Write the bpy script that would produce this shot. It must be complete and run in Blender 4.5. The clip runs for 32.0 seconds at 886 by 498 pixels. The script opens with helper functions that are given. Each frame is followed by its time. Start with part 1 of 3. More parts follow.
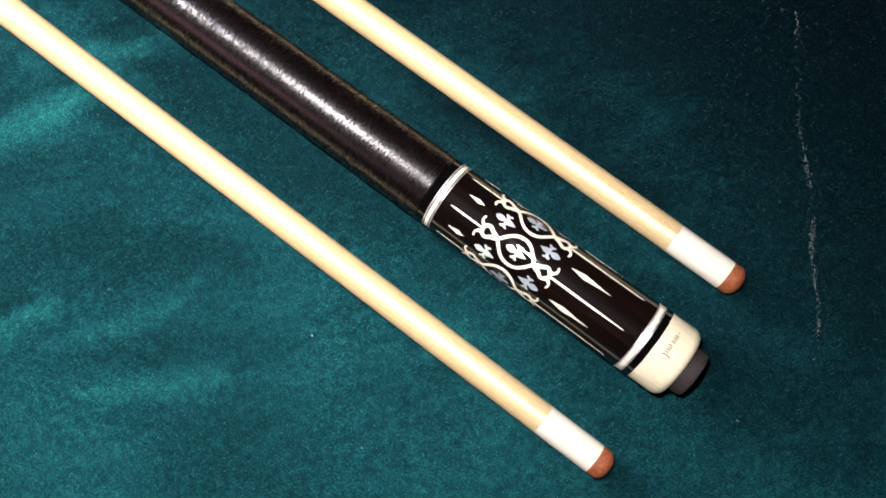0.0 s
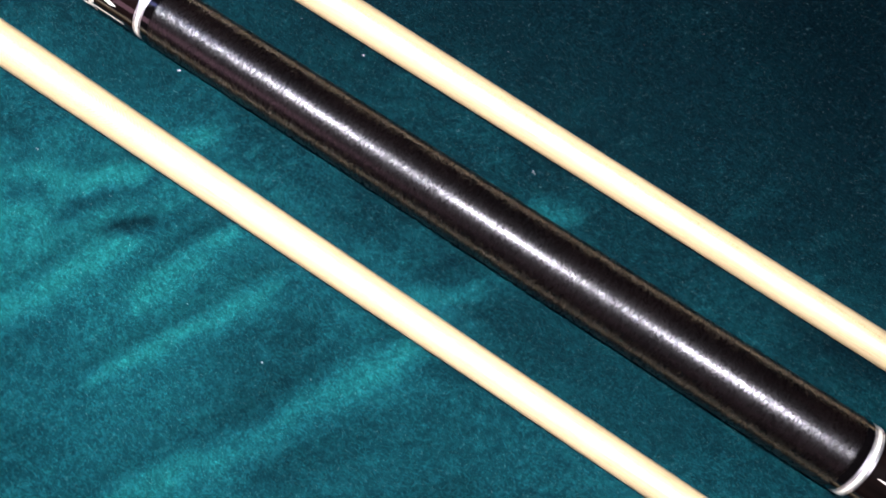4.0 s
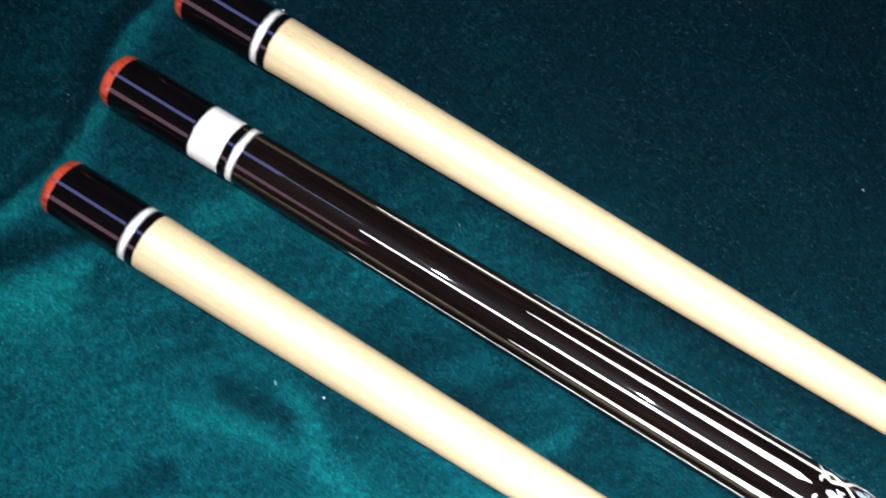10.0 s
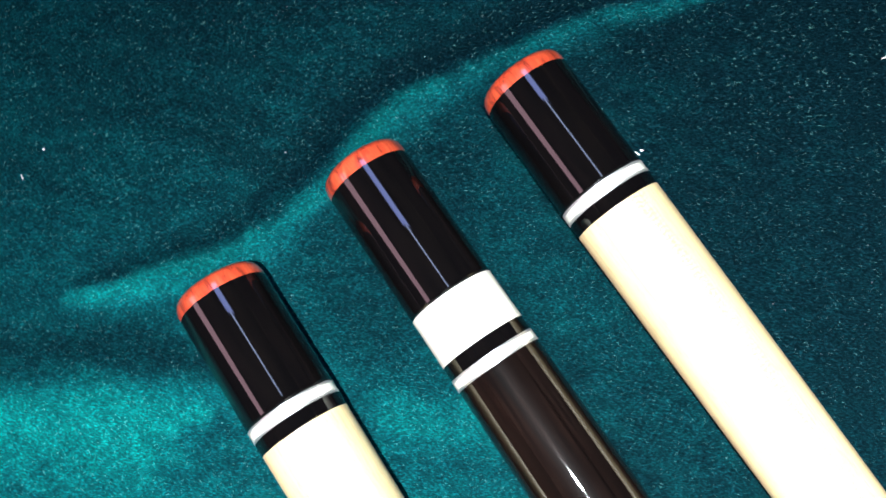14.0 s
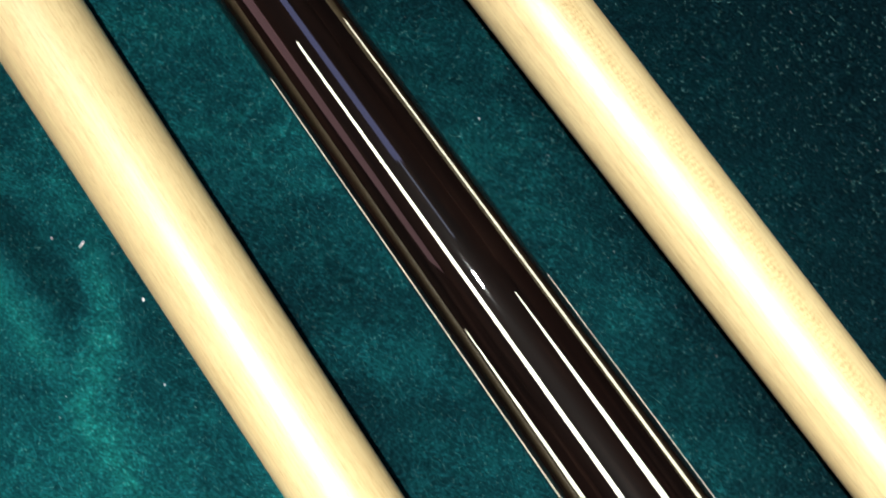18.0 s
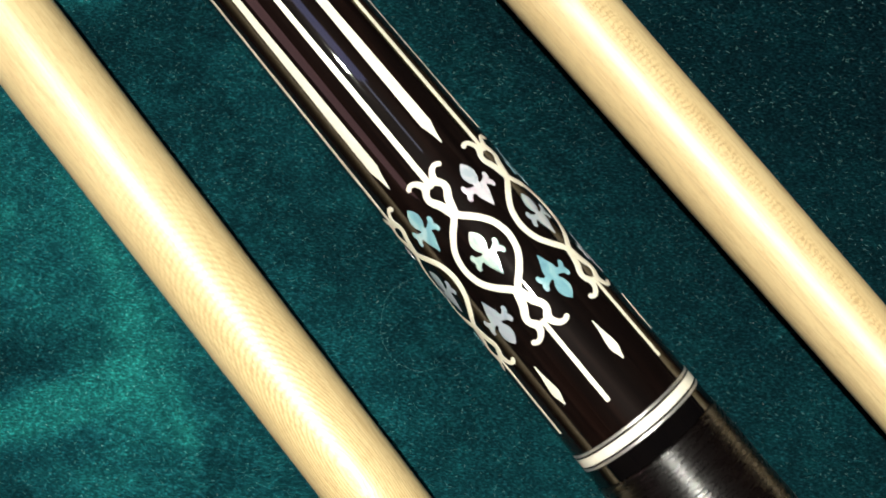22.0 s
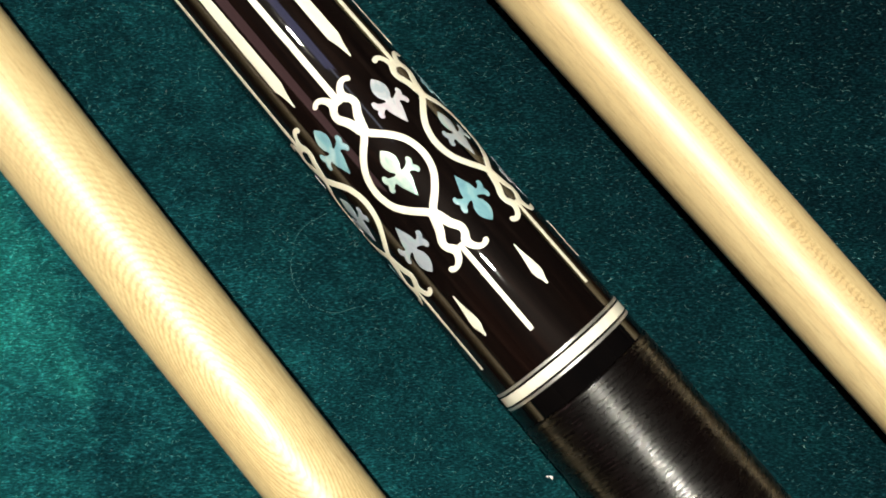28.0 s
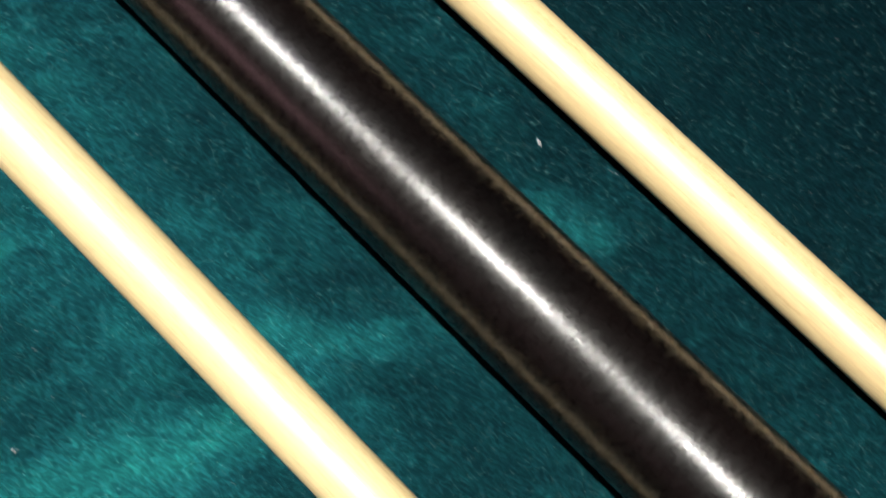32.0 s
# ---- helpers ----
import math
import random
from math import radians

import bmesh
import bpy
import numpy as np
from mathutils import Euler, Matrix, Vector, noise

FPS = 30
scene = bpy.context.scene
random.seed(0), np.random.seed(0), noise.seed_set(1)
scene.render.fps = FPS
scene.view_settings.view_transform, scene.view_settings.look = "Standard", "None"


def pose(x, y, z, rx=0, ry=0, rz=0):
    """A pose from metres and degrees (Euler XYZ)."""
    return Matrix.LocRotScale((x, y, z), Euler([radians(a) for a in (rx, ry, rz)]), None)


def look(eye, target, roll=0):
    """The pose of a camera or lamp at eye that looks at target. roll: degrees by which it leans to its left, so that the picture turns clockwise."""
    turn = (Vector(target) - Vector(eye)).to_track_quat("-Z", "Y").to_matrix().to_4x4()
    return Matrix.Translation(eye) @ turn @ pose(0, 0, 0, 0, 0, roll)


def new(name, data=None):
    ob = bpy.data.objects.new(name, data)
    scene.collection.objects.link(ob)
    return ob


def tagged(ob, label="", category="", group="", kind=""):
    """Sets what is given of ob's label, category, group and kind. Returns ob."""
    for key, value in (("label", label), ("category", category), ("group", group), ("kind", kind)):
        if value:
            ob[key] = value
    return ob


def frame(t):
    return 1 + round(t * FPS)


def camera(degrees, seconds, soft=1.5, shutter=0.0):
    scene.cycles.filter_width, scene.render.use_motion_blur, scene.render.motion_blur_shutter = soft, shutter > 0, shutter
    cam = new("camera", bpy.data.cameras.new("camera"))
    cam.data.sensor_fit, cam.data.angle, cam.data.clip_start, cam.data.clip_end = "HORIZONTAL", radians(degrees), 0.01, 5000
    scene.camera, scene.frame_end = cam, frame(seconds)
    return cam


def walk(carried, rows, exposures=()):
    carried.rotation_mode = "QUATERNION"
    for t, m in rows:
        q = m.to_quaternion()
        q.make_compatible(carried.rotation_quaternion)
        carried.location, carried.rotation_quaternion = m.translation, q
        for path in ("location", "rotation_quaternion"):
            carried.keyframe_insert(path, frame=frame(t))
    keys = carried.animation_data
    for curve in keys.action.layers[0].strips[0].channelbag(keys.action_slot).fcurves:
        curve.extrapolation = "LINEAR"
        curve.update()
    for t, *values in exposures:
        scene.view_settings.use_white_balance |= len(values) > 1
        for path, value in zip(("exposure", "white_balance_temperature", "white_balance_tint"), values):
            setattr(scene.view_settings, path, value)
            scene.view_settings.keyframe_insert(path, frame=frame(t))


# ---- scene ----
cam = camera(52.26, 32.0, soft=1.8, shutter=0.5)
PATH = [
    (0.0, pose(-0.0582, -0.0430, 0.3718, 7.45, 3.33, 36.84)),
    (0.2, pose(-0.0606, -0.0440, 0.3711, 7.46, 3.21, 36.91)),
    (0.5, pose(-0.0735, -0.0416, 0.3696, 6.74, 2.80, 37.35)),
    (1.0, pose(-0.1054, -0.0479, 0.3701, 5.89, 2.30, 37.31)),
    (1.5, pose(-0.1392, -0.0494, 0.3695, 6.45, 1.93, 36.89)),
    (2.0, pose(-0.1661, -0.0499, 0.3689, 6.35, 0.42, 36.11)),
    (2.5, pose(-0.1971, -0.0535, 0.3664, 6.20, 0.32, 35.57)),
    (4.5, pose(-0.2706, -0.0400, 0.3518, 7.28, 2.94, 33.18)),
    (5.0, pose(-0.3125, -0.0373, 0.3460, 6.90, 1.22, 33.36)),
    (5.5, pose(-0.3637, -0.0408, 0.3355, 6.15, 2.32, 33.54)),
    (6.0, pose(-0.4025, -0.0337, 0.3295, 6.25, 1.44, 33.29)),
    (6.5, pose(-0.4329, -0.0309, 0.3300, 5.86, 0.57, 33.05)),
    (7.0, pose(-0.4591, -0.0319, 0.3293, 5.76, 0.21, 32.81)),
    (7.5, pose(-0.4852, -0.0340, 0.3274, 6.10, -0.15, 32.56)),
    (8.0, pose(-0.5110, -0.0347, 0.3237, 6.59, -0.96, 32.45)),
    (8.5, pose(-0.5373, -0.0361, 0.3204, 7.00, -1.58, 32.10)),
    (9.0, pose(-0.5622, -0.0381, 0.3194, 7.27, -1.97, 31.50)),
    (9.5, pose(-0.5898, -0.0389, 0.3235, 7.89, -1.79, 31.34)),
    (10.0, pose(-0.6190, -0.0380, 0.3307, 8.73, -1.59, 31.30)),
    (10.5, pose(-0.6456, -0.0370, 0.3308, 9.19, -1.71, 31.11)),
    (11.0, pose(-0.6661, -0.0384, 0.3271, 9.49, -1.48, 31.05)),
    (11.5, pose(-0.6745, -0.0387, 0.3184, 9.51, -1.63, 30.92)),
    (12.0, pose(-0.6832, -0.0397, 0.3042, 9.70, -0.94, 31.39)),
    (12.5, pose(-0.6952, -0.0331, 0.2749, 10.74, 0.07, 34.46)),
    (13.0, pose(-0.7006, -0.0207, 0.2464, 11.36, 0.99, 42.16)),
    (13.5, pose(-0.7035, -0.0106, 0.2274, 11.70, 2.94, 51.46)),
    (15.5, pose(-0.6878, -0.0052, 0.1933, 10.60, 4.10, 59.30)),
    (16.0, pose(-0.6652, -0.0121, 0.1955, 10.05, 3.56, 57.95)),
    (16.5, pose(-0.6412, -0.0124, 0.1939, 9.44, 2.64, 57.01)),
    (17.0, pose(-0.6258, -0.0131, 0.1925, 9.49, 2.38, 56.31)),
    (17.5, pose(-0.6080, -0.0118, 0.1882, 9.68, 2.46, 55.52)),
    (18.0, pose(-0.5883, -0.0126, 0.1855, 9.54, 2.53, 54.94)),
    (18.5, pose(-0.5720, -0.0135, 0.1846, 9.57, 2.80, 54.36)),
    (19.0, pose(-0.5496, -0.0133, 0.1842, 8.92, 2.17, 53.82)),
    (19.5, pose(-0.5323, -0.0135, 0.1818, 8.11, 1.08, 53.41)),
    (20.0, pose(-0.5236, -0.0147, 0.1802, 8.07, 0.68, 52.96)),
    (20.5, pose(-0.5118, -0.0167, 0.1756, 8.20, 1.01, 52.07)),
    (21.0, pose(-0.4884, -0.0206, 0.1718, 7.58, 1.17, 51.10)),
    (21.5, pose(-0.4668, -0.0207, 0.1751, 7.55, 1.21, 50.84)),
    (22.0, pose(-0.4562, -0.0189, 0.1788, 7.94, 1.34, 50.91)),
    (22.5, pose(-0.4499, -0.0190, 0.1770, 7.86, 1.42, 50.89)),
    (23.0, pose(-0.4488, -0.0186, 0.1764, 7.93, 1.48, 50.83)),
    (23.5, pose(-0.4496, -0.0187, 0.1750, 7.92, 1.51, 50.73)),
    (24.0, pose(-0.4490, -0.0206, 0.1696, 7.55, 1.50, 50.36)),
    (24.5, pose(-0.4509, -0.0166, 0.1549, 7.54, 1.00, 50.19)),
    (26.5, pose(-0.4560, -0.0128, 0.1243, 6.54, -1.31, 50.28)),
    (27.0, pose(-0.4525, -0.0134, 0.1323, 7.17, -1.19, 50.15)),
    (27.5, pose(-0.4479, -0.0174, 0.1520, 8.06, -1.34, 49.99)),
    (28.0, pose(-0.4421, -0.0219, 0.1646, 8.70, -1.49, 49.90)),
    (28.5, pose(-0.4412, -0.0243, 0.1724, 9.27, -1.41, 49.69)),
    (29.0, pose(-0.4358, -0.0270, 0.1730, 9.76, -0.96, 49.12)),
    (29.5, pose(-0.4135, -0.0303, 0.1810, 10.28, -0.70, 47.86)),
    (30.0, pose(-0.3868, -0.0343, 0.1873, 11.24, -0.66, 48.00)),
    (30.5, pose(-0.3506, -0.0347, 0.1922, 11.45, -1.70, 48.04)),
    (31.0, pose(-0.3137, -0.0357, 0.1902, 11.37, -2.31, 46.97)),
    (31.5, pose(-0.2821, -0.0361, 0.1862, 11.95, -2.48, 45.88)),
    (32.0, pose(-0.2471, -0.0365, 0.1814, 12.23, -2.95, 44.50)),
]
EXPOSURES = [(0.0, -0.08, 6500, 21), (2.5, -0.07, 5950, 23), (5.0, -0.11, 5800, 25), (9.0, -0.14, 5600, 17), (10.0, 0.04, 5520, 16), (11.0, 0.40, 5300, 13), (12.0, 0.50, 5300, 13), (13.0, 1.18, 5550, 5), (16.0, 0.58, 5900, 8), (18.0, -0.36, 6400, 6), (21.0, -0.75, 6620, 7), (23.0, -0.84, 6800, 8), (26.5, -0.59, 6910, 8), (28.0, -0.88, 7000, 7), (30.0, -0.8, 6520, 9), (32.0, -0.3, 6550, 10)]
walk(cam, PATH, EXPOSURES)

# ---- world, lamps and exposure ----
world = bpy.data.worlds.new("dim_room")
scene.world = world
world.use_nodes = True
world.node_tree.nodes["Background"].inputs["Color"].default_value = (0.55, 0.6, 0.75, 1)
world.node_tree.nodes["Background"].inputs["Strength"].default_value = 0.02


def lamp(name, kind, m, energy, colour, size=0.01, size_y=None):
    data = bpy.data.lights.new(name, kind)
    data.energy, data.color = energy, colour
    if kind == "AREA":
        data.shape, data.size, data.size_y = "RECTANGLE", size, size_y or size
    else:
        data.shadow_soft_size = size
    ob = new(name, data)
    ob.matrix_world = m
    return ob


# white lamps added in a row along the cues, standing in for the camera's moving flash
LAMPS = (-0.10, -0.29, -0.48, -0.66)
for x in LAMPS:
    spot = lamp("flash_stand_in", "SPOT", look((x, -0.025, 0.40), (x, -0.045, 0.0)), 10.0, (1.0, 0.97, 0.9), 0.006)
    spot.data.spot_size, spot.data.spot_blend = radians(96), 1.0
# the bluish panel in the ceiling, beyond the joint ends
lamp("ceiling_panel_light", "AREA", look((-1.71, 0.25, 2.36), (-1.71, 0.25, 0)), 4.6, (0.45, 0.5, 1.0), 0.7, 0.5)

lamp("ceiling_panel_light", "AREA", look((-1.22, 0.25, 2.36), (-1.22, 0.25, 0)), 0.5, (0.65, 0.72, 1.0), 0.28, 0.12)

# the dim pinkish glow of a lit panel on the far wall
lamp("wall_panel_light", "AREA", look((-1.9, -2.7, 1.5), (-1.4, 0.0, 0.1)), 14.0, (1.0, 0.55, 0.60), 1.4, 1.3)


# ---- materials ----
def material(name, colour=(0.5, 0.5, 0.5), rough=0.5, metal=0.0, coat=0.0):
    m = bpy.data.materials.new(name)
    m.use_nodes = True
    b = m.node_tree.nodes["Principled BSDF"]
    b.inputs["Base Color"].default_value = (*colour, 1)
    b.inputs["Roughness"].default_value = rough
    b.inputs["Metallic"].default_value = metal
    b.inputs["Coat Weight"].default_value = coat
    b.inputs["Coat Roughness"].default_value = 0.03
    return m, m.node_tree, b


def node(tree, kind, **values):
    n = tree.nodes.new(kind)
    for key, value in values.items():
        n.inputs[key.replace("_", " ")].default_value = value
    return n


def coords(tree, scale=(1, 1, 1), turn=0.0):
    """The place in the part's own axes, turned about z and then scaled along the turned axes."""
    c = tree.nodes.new("ShaderNodeTexCoord")
    out = c.outputs["Object"]
    for values in ({"Rotation": (0, 0, -turn)}, {"Scale": scale}):
        m = node(tree, "ShaderNodeMapping", **values)
        tree.links.new(out, m.inputs["Vector"])
        out = m.outputs["Vector"]
    return out


def noise_of(tree, vector, scale, detail=4.0, rough=0.55, distortion=0.0):
    n = node(tree, "ShaderNodeTexNoise", Scale=scale, Detail=detail, Roughness=rough, Distortion=distortion)
    tree.links.new(vector, n.inputs["Vector"])
    return n.outputs["Fac"]


def ramp_of(tree, fac, stops):
    r = tree.nodes.new("ShaderNodeValToRGB")
    e = r.color_ramp.elements
    while len(e) < len(stops):
        e.new(0.5)
    for k, (at, colour) in enumerate(stops):
        e[k].position = at
        e[k].color = (*colour, 1)
    tree.links.new(fac, r.inputs["Fac"])
    return r.outputs["Color"]


def mixed(tree, fac, a, b, how="MIX"):
    n = tree.nodes.new("ShaderNodeMix")
    n.data_type, n.blend_type = "RGBA", how
    for value, socket in ((fac, n.inputs[0]), (a, n.inputs[6]), (b, n.inputs[7])):
        if isinstance(value, (int, float)):
            socket.default_value = value
        elif isinstance(value, tuple):
            socket.default_value = (*value, 1)
        else:
            tree.links.new(value, socket)
    return n.outputs[2]


def maths(tree, how, a, b=0.0, c=0.0):
    n = tree.nodes.new("ShaderNodeMath")
    n.operation = how
    for k, value in enumerate((a, b, c)):
        if isinstance(value, (int, float)):
            n.inputs[k].default_value = value
        else:
            tree.links.new(value, n.inputs[k])
    return n.outputs[0]


def bumped(tree, height, strength, distance):
    n = node(tree, "ShaderNodeBump", Strength=strength, Distance=distance)
    tree.links.new(height, n.inputs["Height"])
    return n.outputs["Normal"]


def velvet_material():
    """Crushed velvet: the nap leans towards +y by an amount that changes from one brushed patch to the next."""
    m, t, b = material("teal_velvet", (0.004, 0.05, 0.055), 0.8)
    t.nodes.remove(b)
    at = coords(t)
    patches = noise_of(t, coords(t, (1.0, 1.5, 1.0), 0.55), 7.0, 4.0, 0.62, 1.0)
    streaks = noise_of(t, coords(t, (1.0, 2.6, 1.0), 0.75), 30.0, 4.0, 0.65, 0.9)
    pile = noise_of(t, coords(t, (1.0, 3.0, 1.0), 0.9), 1150.0, 2.0, 0.8)
    tuft = noise_of(t, at, 240.0, 3.0, 0.75)
    clumps = noise_of(t, coords(t, (1.0, 2.2, 1.0), 0.9), 125.0, 3.0, 0.7, 0.6)
    nap = maths(t, "ADD", maths(t, "MULTIPLY", patches, 0.48), maths(t, "MULTIPLY", streaks, 0.25))
    nap = maths(t, "ADD", nap, maths(t, "MULTIPLY", clumps, 0.27))
    # brushed strokes, plus the lit sides of the folds put into the nap
    brushed = t.nodes.new("ShaderNodeAttribute")
    brushed.attribute_name = "nap_brushed_and_lit"
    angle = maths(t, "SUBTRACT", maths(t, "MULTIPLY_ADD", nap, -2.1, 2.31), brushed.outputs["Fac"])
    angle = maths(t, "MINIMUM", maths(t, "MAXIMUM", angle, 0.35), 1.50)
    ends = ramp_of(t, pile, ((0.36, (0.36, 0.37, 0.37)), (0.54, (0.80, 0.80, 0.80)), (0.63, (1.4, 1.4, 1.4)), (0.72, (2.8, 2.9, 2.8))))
    # lit bands get a greener, brighter colour, the rest a bluer one
    lit_nap = maths(t, "MINIMUM", maths(t, "MAXIMUM", maths(t, "MULTIPLY_ADD", angle, -1.6, 2.1), 0.0), 1.0)
    two_tone = mixed(t, lit_nap, (0.0070, 0.095, 0.110), (0.0084, 0.119, 0.113))
    colour = mixed(t, 1.0, two_tone, ends, "MULTIPLY")
    colour = mixed(t, 0.55, colour, ramp_of(t, tuft, ((0.34, (0.35, 0.38, 0.42)), (0.52, (0.85, 0.85, 0.85)), (0.68, (1.8, 1.75, 1.6)))), "MULTIPLY")
    pile_normal = bumped(t, pile, 0.4, 0.0004)
    d = t.nodes.new("ShaderNodeBsdfDiffuse")
    t.links.new(colour, d.inputs["Color"])
    lean = t.nodes.new("ShaderNodeVectorRotate")
    lean.rotation_type = "AXIS_ANGLE"
    lean.inputs["Axis"].default_value = (-0.90, -0.44, 0)
    t.links.new(pile_normal, lean.inputs["Vector"])
    t.links.new(angle, lean.inputs["Angle"])
    t.links.new(lean.outputs["Vector"], d.inputs["Normal"])
    # the weave under the pile
    under = t.nodes.new("ShaderNodeBsdfDiffuse")
    t.links.new(mixed(t, 1.0, (0.0022, 0.0082, 0.0115), ends, "MULTIPLY"), under.inputs["Color"])
    t.links.new(pile_normal, under.inputs["Normal"])
    both = t.nodes.new("ShaderNodeAddShader")
    t.links.new(d.outputs["BSDF"], both.inputs[0])
    t.links.new(under.outputs["BSDF"], both.inputs[1])
    t.links.new(both.outputs["Shader"], t.nodes["Material Output"].inputs["Surface"])
    return m


def maple_material(name, shift, figured, ray_at):
    """Straight-grained maple under a satin finish: a pale arched figure about one place and a line of ray flecks along one side."""
    m, t, b = material(name, (0.6, 0.43, 0.22), 0.46)
    own = coords(t)

    def scaled(scale, move=(0, 0, 0)):
        n = node(t, "ShaderNodeMapping", Scale=scale, Location=move)
        t.links.new(own, n.inputs["Vector"])
        return n.outputs["Vector"]

    grain = noise_of(t, scaled((5, 420, 420), (shift, shift, 0)), 3.0, 5.0, 0.65, 0.5)
    tone = noise_of(t, scaled((9, 60, 60), (shift, 0, shift)), 1.0, 3.0, 0.6)
    pores = noise_of(t, scaled((75, 900, 900), (shift, 0, 0)), 2.0, 3.0, 0.7)
    dashes = noise_of(t, scaled((330, 1700, 1700), (shift, 0, 0)), 1.0, 2.0, 0.7)
    wood = ramp_of(t, grain, ((0.3, (0.62, 0.46, 0.23)), (0.55, (0.685, 0.545, 0.295)), (0.8, (0.735, 0.61, 0.35))))
    wood = mixed(t, 1.0, wood, ramp_of(t, tone, ((0.3, (0.93, 0.90, 0.85)), (0.7, (1.03, 1.03, 1.02)))), "MULTIPLY")
    wood = mixed(t, 0.32, wood, mixed(t, 1.0, wood, ramp_of(t, dashes, ((0.36, (0.70, 0.60, 0.46)), (0.48, (1, 1, 1)), (0.66, (1.08, 1.08, 1.06)))), "MULTIPLY"))
    wood = mixed(t, 0.25, wood, mixed(t, 1.0, wood, ramp_of(t, pores, ((0.38, (0.6, 0.52, 0.42)), (0.5, (1, 1, 1)))), "MULTIPLY"))
    # arched figure
    w = node(t, "ShaderNodeTexWave", Scale=1.0, Distortion=4.5, Detail=4.0, Detail_Scale=2.4, Detail_Roughness=0.7)
    w.wave_type, w.rings_direction = "RINGS", "SPHERICAL"
    spread = scaled((190, 760, 760), (-190 * figured, 0, -760 * 0.016))
    t.links.new(spread, w.inputs["Vector"])
    reach = t.nodes.new("ShaderNodeVectorMath")
    reach.operation = "LENGTH"
    t.links.new(scaled((9.0, 70, 70), (-9.0 * figured, 0, -70 * 0.017)), reach.inputs[0])
    there = ramp_of(t, maths(t, "ADD", reach.outputs["Value"], maths(t, "MULTIPLY", tone, 0.5)), ((0.55, (1, 1, 1)), (1.0, (0, 0, 0))))
    arches = ramp_of(t, w.outputs["Fac"], ((0.15, (0.76, 0.67, 0.51)), (0.5, (1.0, 1.0, 1.0)), (0.85, (1.12, 1.12, 1.10))))
    wood = mixed(t, maths(t, "MULTIPLY", there, 0.8), wood, mixed(t, 1.0, wood, arches, "MULTIPLY"))
    # ray flecks along one side
    split = t.nodes.new("ShaderNodeSeparateXYZ")
    t.links.new(own, split.inputs["Vector"])
    over = maths(t, "SUBTRACT", split.outputs["Z"], maths(t, "MULTIPLY_ADD", split.outputs["X"], 0.00612, 0.0064))
    round_it = maths(t, "ARCTAN2", maths(t, "MULTIPLY", split.outputs["Y"], -1.0), over)
    off = maths(t, "ABSOLUTE", maths(t, "SUBTRACT", round_it, maths(t, "MULTIPLY_ADD", tone, 0.5, ray_at - 0.25)))
    band = ramp_of(t, maths(t, "ADD", off, maths(t, "MULTIPLY_ADD", pores, 0.3, -0.15)), ((0.04, (1, 1, 1)), (0.26, (0, 0, 0))))
    ripple = node(t, "ShaderNodeTexWave", Scale=260.0, Distortion=9.0, Detail=3.0, Detail_Scale=2.6, Detail_Roughness=0.7)
    t.links.new(own, ripple.inputs["Vector"])
    flecks = ramp_of(t, ripple.outputs["Fac"], ((0.12, (0.66, 0.54, 0.37)), (0.4, (1, 1, 1)), (0.85, (1.09, 1.09, 1.07))))
    wood = mixed(t, maths(t, "MULTIPLY", band, 0.7), wood, mixed(t, 1.0, wood, flecks, "MULTIPLY"))
    # one dark growth line
    line = maths(t, "ABSOLUTE", maths(t, "SUBTRACT", round_it, maths(t, "MULTIPLY_ADD", tone, 0.5, ray_at - 1.25)))
    wood = mixed(t, maths(t, "MULTIPLY", ramp_of(t, line, ((0.005, (1, 1, 1)), (0.03, (0, 0, 0)))), 0.35), wood, (0.36, 0.22, 0.10))
    t.links.new(wood, b.inputs["Base Color"])
    t.links.new(bumped(t, dashes, 0.1, 0.0001), b.inputs["Normal"])
    b.inputs["Specular IOR Level"].default_value = 0.6
    b.inputs["Coat Weight"].default_value = 1.0
    b.inputs["Coat Roughness"].default_value = 0.44
    b.inputs["Coat IOR"].default_value = 1.75
    return m


def ebony_material():
    m, t, b = material("lacquered_ebony", (0.012, 0.007, 0.005), 0.42, coat=1.0)
    grain = noise_of(t, coords(t, (12, 420, 420)), 2.2, 4.0, 0.65, 0.5)
    broad = noise_of(t, coords(t, (8, 60, 60)), 2.0, 2.0)
    dark = ramp_of(t, grain, ((0.34, (0.0022, 0.0015, 0.0014)), (0.54, (0.0046, 0.0027, 0.0023)), (0.70, (0.010, 0.006, 0.0048))))
    red = ramp_of(t, broad, ((0.4, (0.75, 0.78, 0.80)), (0.7, (1.35, 1.05, 0.95))))
    t.links.new(mixed(t, 1.0, dark, red, "MULTIPLY"), b.inputs["Base Color"])
    b.inputs["Specular IOR Level"].default_value = 0.02
    return m


def black_material():
    m, t, b = material("black_lacquer", (0.006, 0.005, 0.006), 0.5, coat=1.0)
    n = noise_of(t, coords(t, (30, 300, 300)), 2.0, 3.0)
    t.links.new(ramp_of(t, n, ((0.4, (0.0018, 0.0016, 0.0018)), (0.7, (0.003, 0.0024, 0.0024)))), b.inputs["Base Color"])
    b.inputs["Specular IOR Level"].default_value = 0.0
    return m


def ivory_material(name, colour, coat=0.8):
    m, t, b = material(name, colour, 0.3, coat=coat)
    n = noise_of(t, coords(t, (60, 300, 300)), 2.0, 3.0)
    low = tuple(v * 0.9 for v in colour)
    t.links.new(ramp_of(t, n, ((0.35, low), (0.6, colour))), b.inputs["Base Color"])
    return m


